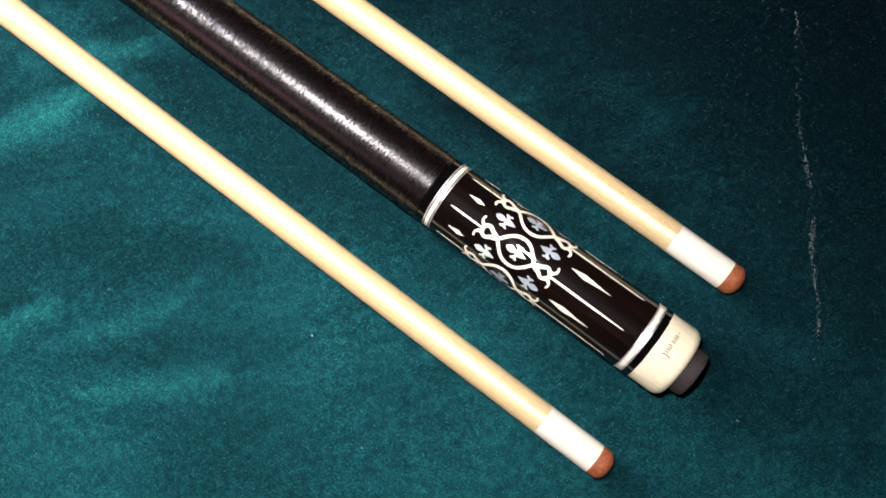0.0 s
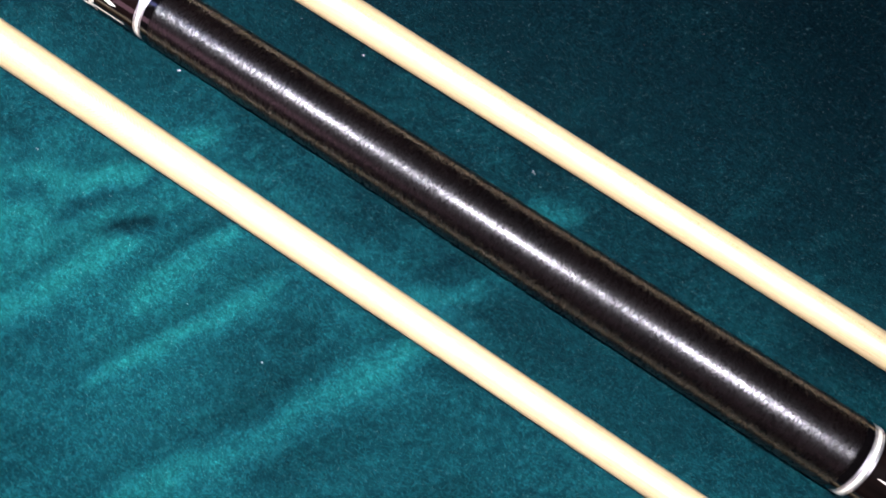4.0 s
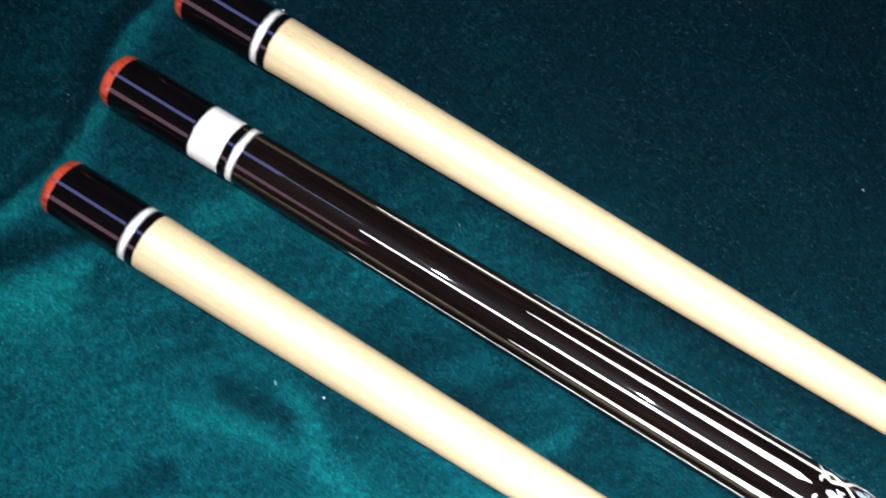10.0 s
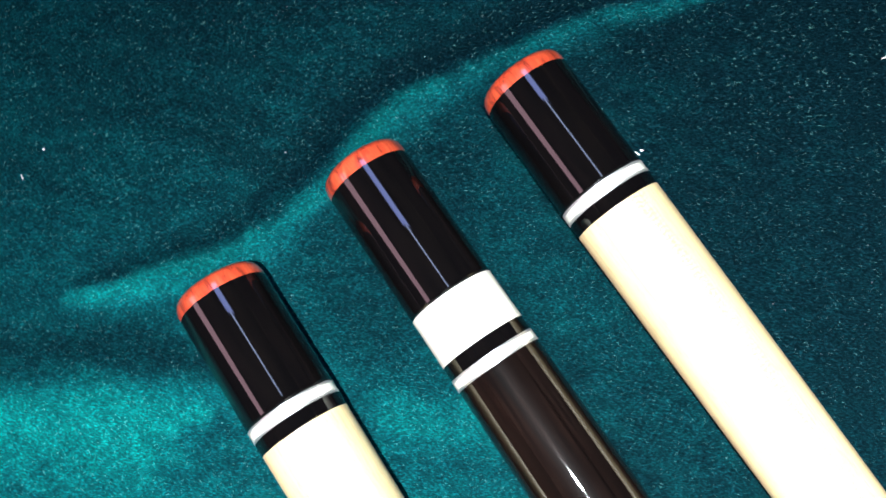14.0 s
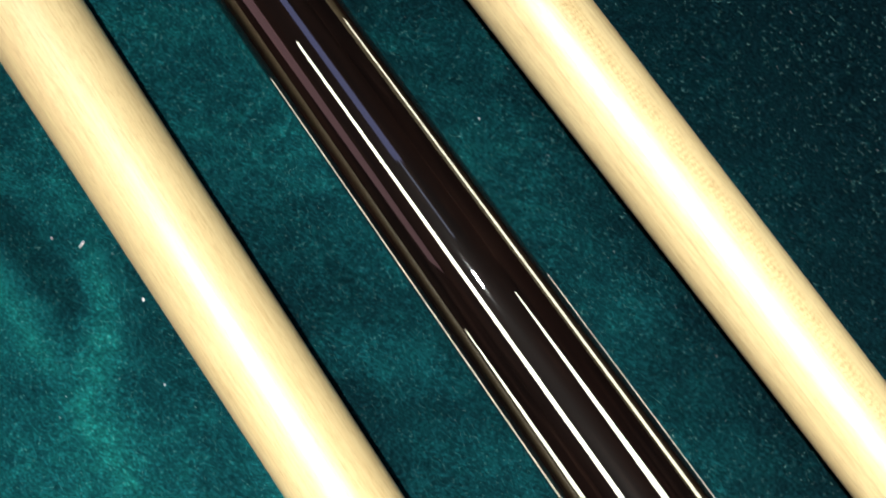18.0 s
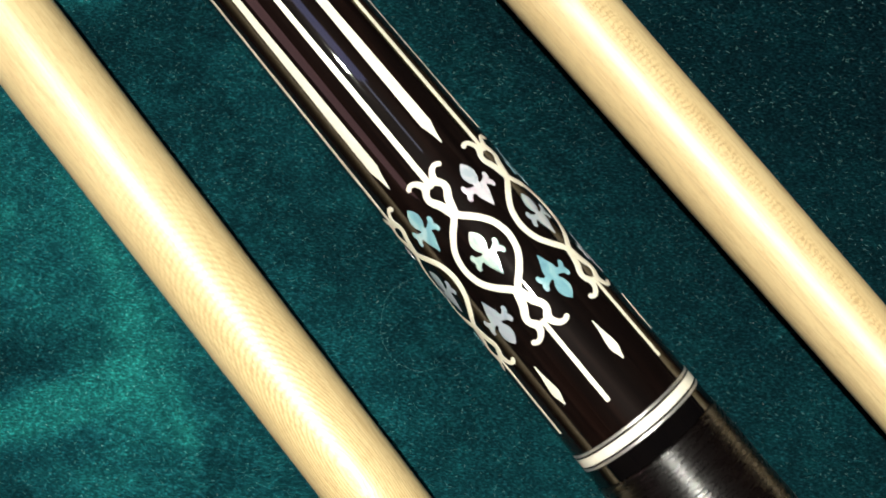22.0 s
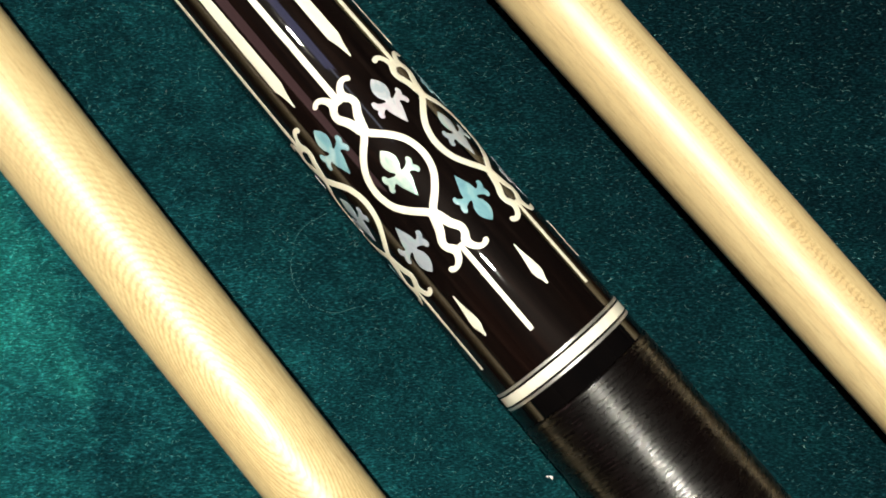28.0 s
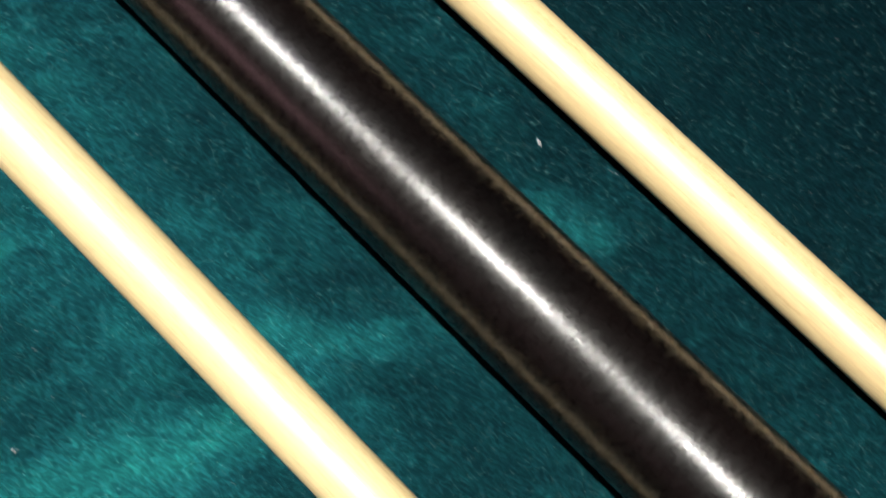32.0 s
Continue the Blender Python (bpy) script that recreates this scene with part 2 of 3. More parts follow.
def pearl_material(name, low, mid, high):
    """Mother of pearl in cloudy bands that vary from piece to piece."""
    m, t, b = material(name, mid, 0.22, 0.2, coat=1.0)
    info = t.nodes.new("ShaderNodeObjectInfo")
    moved = t.nodes.new("ShaderNodeVectorMath")
    moved.operation = "ADD"
    t.links.new(coords(t, (150, 300, 300)), moved.inputs[0])
    t.links.new(maths(t, "MULTIPLY", info.outputs["Random"], 37.0), moved.inputs[1])
    n = noise_of(t, moved.outputs[0], 1.2, 2.0, 0.5, 1.0)
    t.links.new(ramp_of(t, n, ((0.32, low), (0.5, mid), (0.68, high))), b.inputs["Base Color"])
    return m


def leather_material():
    """Near-black brown leather, finely grained, with rubbed spots that shine more."""
    m, t, b = material("dark_brown_leather", (0.006, 0.003, 0.003), 0.3)
    grain = noise_of(t, coords(t, (1.0, 0.22, 0.22)), 2400.0, 3.0, 0.7)
    spots = noise_of(t, coords(t, (1.0, 0.35, 0.35)), 900.0, 3.0, 0.7)
    mottled = noise_of(t, coords(t, (14, 60, 60)), 2.0, 4.0, 0.6)
    t.links.new(ramp_of(t, mottled, ((0.35, (0.0009, 0.0006, 0.0006)), (0.7, (0.0026, 0.0014, 0.0013)))), b.inputs["Base Color"])
    t.links.new(ramp_of(t, spots, ((0.35, (0.25, 0.25, 0.25)), (0.65, (0.30, 0.30, 0.30)))), b.inputs["Roughness"])
    h = maths(t, "ADD", maths(t, "MULTIPLY", spots, 0.6), maths(t, "MULTIPLY", grain, 0.6))
    t.links.new(bumped(t, h, 0.10, 0.00010), b.inputs["Normal"])
    b.inputs["Specular IOR Level"].default_value = 0.7
    return m


def redwood_material():
    m, t, b = material("red_end_wood", (0.45, 0.06, 0.02), 0.3, coat=1.0)
    n = noise_of(t, coords(t, (110, 620, 620)), 1.0, 4.0, 0.7, 0.6)
    t.links.new(ramp_of(t, n, ((0.38, (0.13, 0.014, 0.008)), (0.48, (0.40, 0.045, 0.017)), (0.7, (0.60, 0.10, 0.035)))), b.inputs["Base Color"])
    return m


def rough_material(name, low, high, scale, rough, bump=0.3):
    m, t, b = material(name, low, rough)
    n = noise_of(t, coords(t), scale, 4.0, 0.65)
    t.links.new(ramp_of(t, n, ((0.35, low), (0.65, high))), b.inputs["Base Color"])
    t.links.new(bumped(t, n, bump, 0.0004), b.inputs["Normal"])
    return m


def silver_material():
    m, t, b = material("polished_silver", (0.72, 0.71, 0.69), 0.4, 0.85)
    n = noise_of(t, coords(t, (2500, 60, 60)), 1.0, 3.0)
    t.links.new(ramp_of(t, n, ((0.3, (0.3, 0.3, 0.3)), (0.7, (0.5, 0.5, 0.5)))), b.inputs["Roughness"])
    return m


VELVET = velvet_material()
MAPLE_A, MAPLE_B = maple_material("maple_figured", 0.0, 0.455, 2.4), maple_material("maple_flecked", 3.1, 2.0, 0.24)
EBONY, BLACK, LEATHER, SILVER = ebony_material(), black_material(), leather_material(), silver_material()
IVORY = ivory_material("ivory_inlay", (0.82, 0.79, 0.65))
COLLAR = ivory_material("white_collar", (0.81, 0.79, 0.68))
CAP = ivory_material("cream_cap", (0.82, 0.77, 0.55))
PEARL_GREEN = pearl_material("pearl_green_white", (0.34, 0.50, 0.46), (0.55, 0.68, 0.60), (0.70, 0.72, 0.66))
PEARL_LILAC = pearl_material("pearl_lilac_white", (0.42, 0.50, 0.56), (0.66, 0.66, 0.70), (0.60, 0.52, 0.60))
PEARL_BLUE = pearl_material("pearl_blue", (0.16, 0.34, 0.42), (0.22, 0.46, 0.52), (0.40, 0.58, 0.62))
PEARL_GREY = pearl_material("pearl_grey", (0.28, 0.36, 0.42), (0.40, 0.44, 0.50), (0.34, 0.46, 0.48))
REDWOOD = redwood_material()
RUBBER = rough_material("brown_black_rubber", (0.018, 0.013, 0.014), (0.04, 0.03, 0.032), 700.0, 0.75)
TIP = rough_material("brown_tip_leather", (0.22, 0.055, 0.018), (0.38, 0.12, 0.045), 900.0, 0.6)
LINT = rough_material("white_lint", (0.55, 0.6, 0.6), (0.8, 0.82, 0.8), 2000.0, 0.9)
DUST = rough_material("pale_dust", (0.30, 0.44, 0.44), (0.62, 0.72, 0.70), 2000.0, 0.8)
INK = material("brown_ink", (0.03, 0.02, 0.012), 0.7)[0]
WALL = rough_material("grey_wall_paint", (0.13, 0.12, 0.135), (0.16, 0.15, 0.16), 9.0, 0.8, 0.05)
FIBRE = rough_material("pale_teal_fibre", (0.03, 0.19, 0.18), (0.14, 0.42, 0.39), 300.0, 0.5)


# ---- helpers for building ----
def finish(name, bm, mat, smooth=35):
    me = bpy.data.meshes.new(name)
    bmesh.ops.recalc_face_normals(bm, faces=bm.faces[:])
    bm.to_mesh(me)
    bm.free()
    me.materials.append(mat)
    for f in me.polygons:
        f.use_smooth = True
    me.set_sharp_from_angle(angle=radians(smooth))
    return me


def part(name, bm, mat, parent, label="", smooth=35):
    """Links a bmesh as one mesh object under a thing or a part."""
    ob = new(name, finish(name, bm, mat, smooth))
    ob.parent = parent
    if label:
        ob["label"] = label
    return ob


class Cue:
    """A round tapered stick along its own x: the radius along it, and the height of its straight axis over the cloth."""

    def __init__(self, radii, ends):
        self.u, self.r = zip(*radii)
        self.ends = ends

    def radius(self, u):
        return float(np.interp(u, self.u, self.r))

    def height(self, u):
        (u0, z0), (u1, z1) = self.ends
        return z0 + (z1 - z0) * (u - u0) / (u1 - u0)

    def on(self, u, phi, up=0.0):
        """The point of its surface at u, phi radians from the top."""
        r = self.radius(u) + up
        return Vector((u, -r * math.sin(phi), self.height(u) + r * math.cos(phi)))

    def turned(self, stops, seg=96):
        """A closed turned body from stops (u, radius added to the stick's own, or a plain radius as a third value)."""
        bm = bmesh.new()
        rings = []
        for stop in stops:
            u = stop[0]
            r = stop[2] if len(stop) > 2 else self.radius(u) + stop[1]
            z = self.height(u)
            rings.append([bm.verts.new((u, -r * math.sin(a), z + r * math.cos(a))) for a in np.linspace(0, 2 * math.pi, seg, endpoint=False)])
        for a, b in zip(rings, rings[1:]):
            for k in range(seg):
                bm.faces.new((a[k], a[(k + 1) % seg], b[(k + 1) % seg], b[k]))
        bm.faces.new(rings[0])
        bm.faces.new(rings[-1])
        return bm

    def sleeve(self, u0, u1, up=0.0, edge=0.0002, steps=1):
        """A plain length of the stick with slightly eased edges."""
        inner = np.linspace(u0 + edge, u1 - edge, steps + 1)
        return self.turned([(u0, up - edge)] + [(float(u), up) for u in inner] + [(u1, up - edge)])


def smooth_line(points, count):
    """A Catmull-Rom line through rows of numbers."""
    p = np.array(points, float)
    p = np.vstack([2 * p[0] - p[1], p, 2 * p[-1] - p[-2]])
    out = []
    n = len(p) - 3
    for t in np.linspace(0, n - 1e-9, count):
        k = int(t)
        f = t - k
        a, b, c, d = p[k:k + 4]
        out.append(0.5 * (2 * b + (c - a) * f + (2 * a - 5 * b + 4 * c - d) * f * f + (3 * b - a - 3 * c + d) * f ** 3))
    return np.array(out)


def strokes(cue, u0, phi0, lines, lift=0.00005, flip=1, wide=1.0):
    """Thin inlaid plates bent round the stick. Each line: rows of (mm along, mm across, half width in mm), and whether its ends are round."""
    bm = bmesh.new()
    first = None
    r0 = cue.radius(u0) * 1000
    for n, (rows, rounded, count) in enumerate(lines):
        c = smooth_line(rows, count)
        d = np.gradient(c[:, :2], axis=0)
        d /= np.linalg.norm(d, axis=1)[:, None] + 1e-9
        side = np.stack([-d[:, 1], d[:, 0]], 1)
        half = np.maximum(c[:, 2], 0.02)
        if rounded:
            run = np.concatenate([[0], np.cumsum(np.linalg.norm(np.diff(c[:, :2], axis=0), axis=1))])
            for k in range(count):
                e = min(run[k], run[-1] - run[k])
                if e < half[k]:
                    half[k] *= math.sqrt(max(0.03, 1 - (1 - e / half[k]) ** 2))
        up = lift + n * 0.000006
        rows_v = []
        for k in range(count):
            row = []
            for s, rise in ((-1, -0.0002), (-1, up * 0.6), (-0.9, up), (-0.45, up), (0, up), (0.45, up), (0.9, up), (1, up * 0.6), (1, -0.0002)):
                a, w = c[k, :2] + side[k] * half[k] * s
                row.append(bm.verts.new(cue.on(u0 + flip * a / 1000, phi0 + w * wide / r0, rise)))
            rows_v.append(row)
        for a, b in zip(rows_v, rows_v[1:]):
            for k in range(8):
                bm.faces.new((a[k], a[k + 1], b[k + 1], b[k]))
        bm.faces.new(rows_v[0])
        bm.faces.new(rows_v[-1])
        # a web under the surface holds the strokes of one inlay together
        if first:
            k = len(rows_v) // 2 + n
            j = len(first) // 2 + n
            bm.faces.new((first[j][0], first[j + 1][0], rows_v[k + 1][0], rows_v[k][0]))
        else:
            first = rows_v
    return bm


# the inlay shapes, in millimetres about their own middle
def scroll_lines():
    """An oval with a neck, a heart-shaped gap and two curled ends at both ends."""
    out = []
    curl = ((16.9, 3.95, 0.50), (17.45, 3.1, 0.46), (17.25, 2.15, 0.50), (16.3, 1.35, 0.60), (15.2, 1.15, 0.72), (14.1, 1.85, 0.62), (12.9, 1.85, 0.66), (11.4, 1.0, 0.72), (9.6, 0.45, 0.72), (8.4, 0.32, 0.60))
    half = curl + ((7.5, 0.95, 0.62), (5.8, 2.65, 0.60), (3.3, 4.4, 0.58))
    for s in (1, -1):
        rows = [(a, w * s, h) for a, w, h in half] + [(0, 5.1 * s, 0.58)] + [(-a, w * s, h) for a, w, h in half[::-1]]
        out.append((tuple(rows), True, 130))
    return out


FLEUR = [
    (((4.6, 0, 0.05), (3.7, 0, 0.85), (2.5, 0, 1.3), (1.2, 0, 1.1), (0.3, 0, 0.6), (-0.6, 0, 0.9)), False, 22),
    (((-0.2, 0, 0.5), (-0.9, 0, 1.25), (-1.9, 0, 1.2), (-3.2, 0, 0.68), (-4.75, 0, 0.05)), False, 18),
]
for SIDE in (1, -1):
    FLEUR.append((((-0.7, 0.2 * SIDE, 0.7), (-0.5, 1.2 * SIDE, 0.60), (-0.2, 1.95 * SIDE, 0.62), (0.45, 2.45 * SIDE, 0.48), (1.25, 2.45 * SIDE, 0.34)), True, 20))
    FLEUR.append((((-0.35, 1.7 * SIDE, 0.5), (-0.95, 2.4 * SIDE, 0.5), (-1.55, 2.65 * SIDE, 0.38), (-1.9, 2.35 * SIDE, 0.2)), True, 16))


def line_of(*rows):
    return [(tuple((a, 0, h) for a, h in rows), False, 28)]


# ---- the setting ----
# each low fold of the cloth: points along its lit foot, where the nap is painted brighter, its half width and its
# height
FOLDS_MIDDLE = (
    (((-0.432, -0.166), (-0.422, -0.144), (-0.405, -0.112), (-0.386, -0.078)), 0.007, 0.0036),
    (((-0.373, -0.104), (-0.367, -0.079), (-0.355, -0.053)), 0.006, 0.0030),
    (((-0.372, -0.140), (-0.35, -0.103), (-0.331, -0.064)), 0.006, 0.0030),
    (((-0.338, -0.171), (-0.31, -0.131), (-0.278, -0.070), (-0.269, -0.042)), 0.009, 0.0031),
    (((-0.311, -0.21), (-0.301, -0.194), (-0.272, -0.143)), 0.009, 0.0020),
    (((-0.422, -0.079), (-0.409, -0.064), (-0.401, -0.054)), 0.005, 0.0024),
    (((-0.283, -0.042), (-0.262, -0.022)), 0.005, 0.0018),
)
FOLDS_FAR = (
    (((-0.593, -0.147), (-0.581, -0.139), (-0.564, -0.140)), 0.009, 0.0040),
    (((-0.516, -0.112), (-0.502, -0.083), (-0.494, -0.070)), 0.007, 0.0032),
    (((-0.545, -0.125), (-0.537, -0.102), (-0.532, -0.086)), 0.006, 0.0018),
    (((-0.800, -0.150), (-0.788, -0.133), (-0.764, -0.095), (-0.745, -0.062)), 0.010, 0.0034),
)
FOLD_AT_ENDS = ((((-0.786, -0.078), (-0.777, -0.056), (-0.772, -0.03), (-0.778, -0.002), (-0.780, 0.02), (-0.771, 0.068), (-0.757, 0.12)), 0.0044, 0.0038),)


# strokes in the nap, brushed up (+) or down (-): points along them, half width, amount
STROKES_UP = (
    (((-0.418, -0.078), (-0.411, -0.068), (-0.405, -0.057)), 0.0040, 0.30),
    (((-0.388, -0.069), (-0.381, -0.054)), 0.0035, 0.25),
    (((-0.511, -0.061), (-0.502, -0.068), (-0.495, -0.073)), 0.0040, 0.25),
    (((-0.507, -0.104), (-0.503, -0.093), (-0.498, -0.083)), 0.0040, 0.25),
    (((-0.445, -0.079), (-0.434, -0.080), (-0.428, -0.078)), 0.0040, 0.22),
    (((-0.450, -0.119), (-0.440, -0.105), (-0.427, -0.094)), 0.0060, 0.18),
    (((-0.800, -0.158), (-0.780, -0.128), (-0.760, -0.100), (-0.742, -0.075)), 0.0140, 0.18),
    (((-0.540, -0.055), (-0.514, -0.062), (-0.497, -0.065), (-0.470, -0.071)), 0.0040, 0.36),
    (((-0.665, -0.060), (-0.645, -0.068), (-0.634, -0.078), (-0.612, -0.080)), 0.0040, 0.36),
    (((-0.690, -0.088), (-0.664, -0.084), (-0.645, -0.080)), 0.0045, 0.30),
    (((-0.618, -0.036), (-0.596, -0.019)), 0.0050, 0.25),
    (((-0.575, -0.038), (-0.560, -0.020)), 0.0050, 0.22),
    (((-0.722, -0.030), (-0.700, -0.008)), 0.0060, 0.25),
    (((-0.397, -0.036), (-0.386, -0.025)), 0.0040, 0.30),
    (((-0.262, 0.014), (-0.245, 0.022)), 0.0050, 0.35),
    (((-0.241, -0.179), (-0.236, -0.155), (-0.222, -0.130)), 0.0060, 0.34),
    (((-0.208, -0.140), (-0.178, -0.100)), 0.0050, 0.20),
    (((-0.190, -0.154), (-0.142, -0.113)), 0.0060, 0.28),
)
STROKES_DOWN = (
    (((-0.502, -0.105), (-0.484, -0.098), (-0.467, -0.101)), 0.0060, -0.26),
    (((-0.479, -0.102), (-0.468, -0.111), (-0.466, -0.127)), 0.0070, -0.24),
    (((-0.422, -0.091), (-0.409, -0.073), (-0.397, -0.054)), 0.0045, -0.30),
    (((-0.399, -0.085), (-0.386, -0.067), (-0.379, -0.053)), 0.0040, -0.28),
    (((-0.546, -0.094), (-0.528, -0.087), (-0.514, -0.085)), 0.0080, -0.20),
    (((-0.479, -0.070), (-0.458, -0.071), (-0.448, -0.079)), 0.0070, -0.18),
    (((-0.444, -0.098), (-0.434, -0.084)), 0.0050, -0.20),
    # dark far side of the fold at the ends, put into the nap
    (((-0.783, -0.03), (-0.788, 0.0), (-0.789, 0.03), (-0.780, 0.078), (-0.766, 0.13)), 0.0035, -0.22),
    (((-0.615, -0.124), (-0.590, -0.117), (-0.569, -0.118), (-0.546, -0.113)), 0.0080, -0.30),
    (((-0.540, -0.131), (-0.531, -0.114), (-0.517, -0.096), (-0.505, -0.080)), 0.0050, -0.35),
    (((-0.500, -0.098), (-0.490, -0.085)), 0.0040, -0.25),
    (((-0.680, -0.075), (-0.652, -0.070)), 0.0045, -0.25),
    (((-0.689, -0.134), (-0.680, -0.107)), 0.0080, -0.25),
    (((-0.805, -0.118), (-0.779, -0.083), (-0.763, -0.064)), 0.0060, -0.10),
    (((-0.256, -0.172), (-0.232, -0.136)), 0.0050, -0.30),
    (((-0.490, -0.098), (-0.470, -0.105)), 0.0050, -0.20),
)
# broad brushed patches, and shade put into the nap: middle, half sizes, amount
BRUSHED_AND_SHADE = (
    ((-0.90, 0.02), (0.10, 0.16), -0.16),
    ((-0.78, -0.16), (0.06, 0.05), 0.22),
    ((-0.71, -0.11), (0.04, 0.04), 0.18),
    ((-0.45, 0.17), (0.60, 0.12), -0.42),
    ((-0.34, -0.17), (0.07, 0.05), -0.10),
    ((0.02, 0.10), (0.12, 0.08), -0.10),
    ((-0.215, -0.095), (0.06, 0.045), -0.24),
    ((-0.475, -0.100), (0.075, 0.04), 0.38),
    ((-0.36, -0.09), (0.05, 0.04), 0.12),
    # shade beside the wrap, painted as darker nap
    ((-0.19, -0.022), (0.11, 0.018), -0.30),
    ((-0.585, -0.085), (0.05, 0.03), 0.34),
    # darker strip between the butt and one shaft
    ((-0.53, -0.025), (0.09, 0.014), -0.18),
    ((-0.31, -0.105), (0.035, 0.03), -0.16),
    # darker strip between the butt and the other shaft
    ((-0.38, 0.020), (0.16, 0.012), -0.16),
    ((0.013, 0.0455), (0.011, 0.007), -0.55),
    ((0.024, 0.008), (0.016, 0.012), -0.50),
    ((0.038, 0.018), (0.012, 0.008), -0.30),
    ((0.011, -0.050), (0.010, 0.006), -0.50),
    ((0.02, -0.09), (0.07, 0.03), 0.10),
    ((-0.74, -0.115), (0.05, 0.04), -0.12),
    ((-0.615, -0.138), (0.05, 0.03), -0.26),
    ((-0.29, -0.115), (0.03, 0.03), -0.14),
    ((-0.20, -0.185), (0.06, 0.035), 0.16),
)


def bump_along(gx, gy, line, wide):
    """A soft ridge of height one along a line, thinning out towards its ends."""
    pts = smooth_line([(*p, 0) for p in line], 80)[:, :2]
    lo, hi = pts.min(0) - 3.5 * wide, pts.max(0) + 3.5 * wide
    near = (gx > lo[0]) & (gx < hi[0]) & (gy > lo[1]) & (gy < hi[1])
    x, y = gx[near], gy[near]
    d = np.full_like(x, 9.0)
    for k, (px, py) in enumerate(pts):
        d = np.minimum(d, np.hypot(x - px, y - py) / min(1.0, 0.3 + min(k, len(pts) - 1 - k) / 18))
    out = np.zeros_like(gx)
    out[near] = np.exp(-(d / wide) ** 2)
    return out


def cloth():
    """One sheet of velvet with low folds, their lit sides put into the nap."""
    near_x = np.arange(-1.06, 0.3001, 0.0025)
    near_y = np.arange(-0.36, 0.3601, 0.0025)
    xs = np.concatenate([[-3.2, -2.4, -1.8, -1.4, -1.2], near_x, [0.4, 0.6, 1.0, 1.6, 2.4]])
    ys = np.concatenate([[-2.8, -2.0, -1.4, -0.9, -0.6], near_y, [0.6, 0.9, 1.4, 2.0, 2.8]])
    gx, gy = np.meshgrid(xs, ys, indexing="ij")
    z = np.zeros_like(gx)
    nap = np.zeros_like(gx)
    wx = gx + 0.0016 * np.sin(gy * 75 + 3 * np.sin(gx * 60)) + 0.0008 * np.sin(gx * 210 + 2 * np.sin(gy * 90))
    wy = gy + 0.0016 * np.sin(gx * 70 + 3 * np.sin(gy * 70)) + 0.0008 * np.sin(gy * 190 + 2 * np.sin(gx * 110))
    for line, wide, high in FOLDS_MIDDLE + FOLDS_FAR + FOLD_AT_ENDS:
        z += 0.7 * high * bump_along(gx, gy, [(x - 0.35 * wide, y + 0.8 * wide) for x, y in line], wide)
        # a brighter band of nap paints the lit side of the fold
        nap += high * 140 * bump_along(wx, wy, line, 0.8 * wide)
    for line, wide, amount in STROKES_UP + STROKES_DOWN:
        nap += 1.4 * amount * bump_along(wx, wy, line, wide)
    for (x0, y0), (sx, sy), amount in BRUSHED_AND_SHADE:
        nap += amount * np.exp(-((gx - x0) / sx) ** 2 - ((gy - y0) / sy) ** 2)
    for k in range(26):
        a, f, ph = random.uniform(0.2, 0.8), random.uniform(20, 90), random.uniform(0, 6)
        z += 0.014 / f * np.sin(f * (gx * math.sin(a) + gy * math.cos(a)) + ph + 2.0 * np.sin(gx * 9 + k) + 1.5 * np.sin(gy * 11 + 2 * k)) * (0.5 + 0.5 * np.sin(gx * 6.1 + gy * 4.3 + 1.9 * k))
    # the cloth lies flat under the weight of the cues
    for y0, wide in ((0.0, 0.013), (-0.046, 0.010), (0.042, 0.010)):
        press = np.exp(-(((gy - y0) / wide) ** 4)) * (gx < 0.02) * (gx > -0.768)
        z *= 1 - press
    z = np.minimum(z, 0.012) + 0.0005
    n, m = gx.shape
    verts = np.stack([gx, gy, z], -1).reshape(-1, 3)
    faces = [(i * m + j, (i + 1) * m + j, (i + 1) * m + j + 1, i * m + j + 1) for i in range(n - 1) for j in range(m - 1)]
    me = bpy.data.meshes.new("ground")
    me.from_pydata(verts.tolist(), [], faces)
    me.materials.append(VELVET)
    me.attributes.new("nap_brushed_and_lit", "FLOAT", "POINT").data.foreach_set("value", nap.ravel().astype(np.float32))
    for f in me.polygons:
        f.use_smooth = True
    return tagged(new("ground", me), "dark teal crushed velvet cloth with brushed patches, low folds and painted-in lit sides", "cloth", kind="structure")


def block(name, x0, x1, y0, y1, z0, z1, mat, label):
    bm = bmesh.new()
    bmesh.ops.create_cube(bm, size=1)
    for v in bm.verts:
        v.co = Vector(((x0 + x1) / 2 + v.co.x * (x1 - x0), (y0 + y1) / 2 + v.co.y * (y1 - y0), (z0 + z1) / 2 + v.co.z * (z1 - z0)))
    return tagged(new(name, finish(name, bm, mat)), label, "wall" if "wall" in name else "ceiling", kind="structure")


cloth()
block("wall_north", -3.3, 2.5, 2.8, 2.9, -0.02, 2.4, WALL, "plain grey painted wall round the dim room")
block("wall_south", -3.3, 2.5, -2.9, -2.8, -0.02, 2.4, WALL, "plain grey painted wall round the dim room")
block("wall_west", -3.3, -3.2, -2.8, 2.8, -0.02, 2.4, WALL, "plain grey painted wall round the dim room")
block("wall_east", 2.4, 2.5, -2.8, 2.8, -0.02, 2.4, WALL, "plain grey painted wall round the dim room")
block("ceiling", -3.3, 2.5, -2.9, 2.9, 2.4, 2.5, WALL, "plain grey ceiling of the dim room")


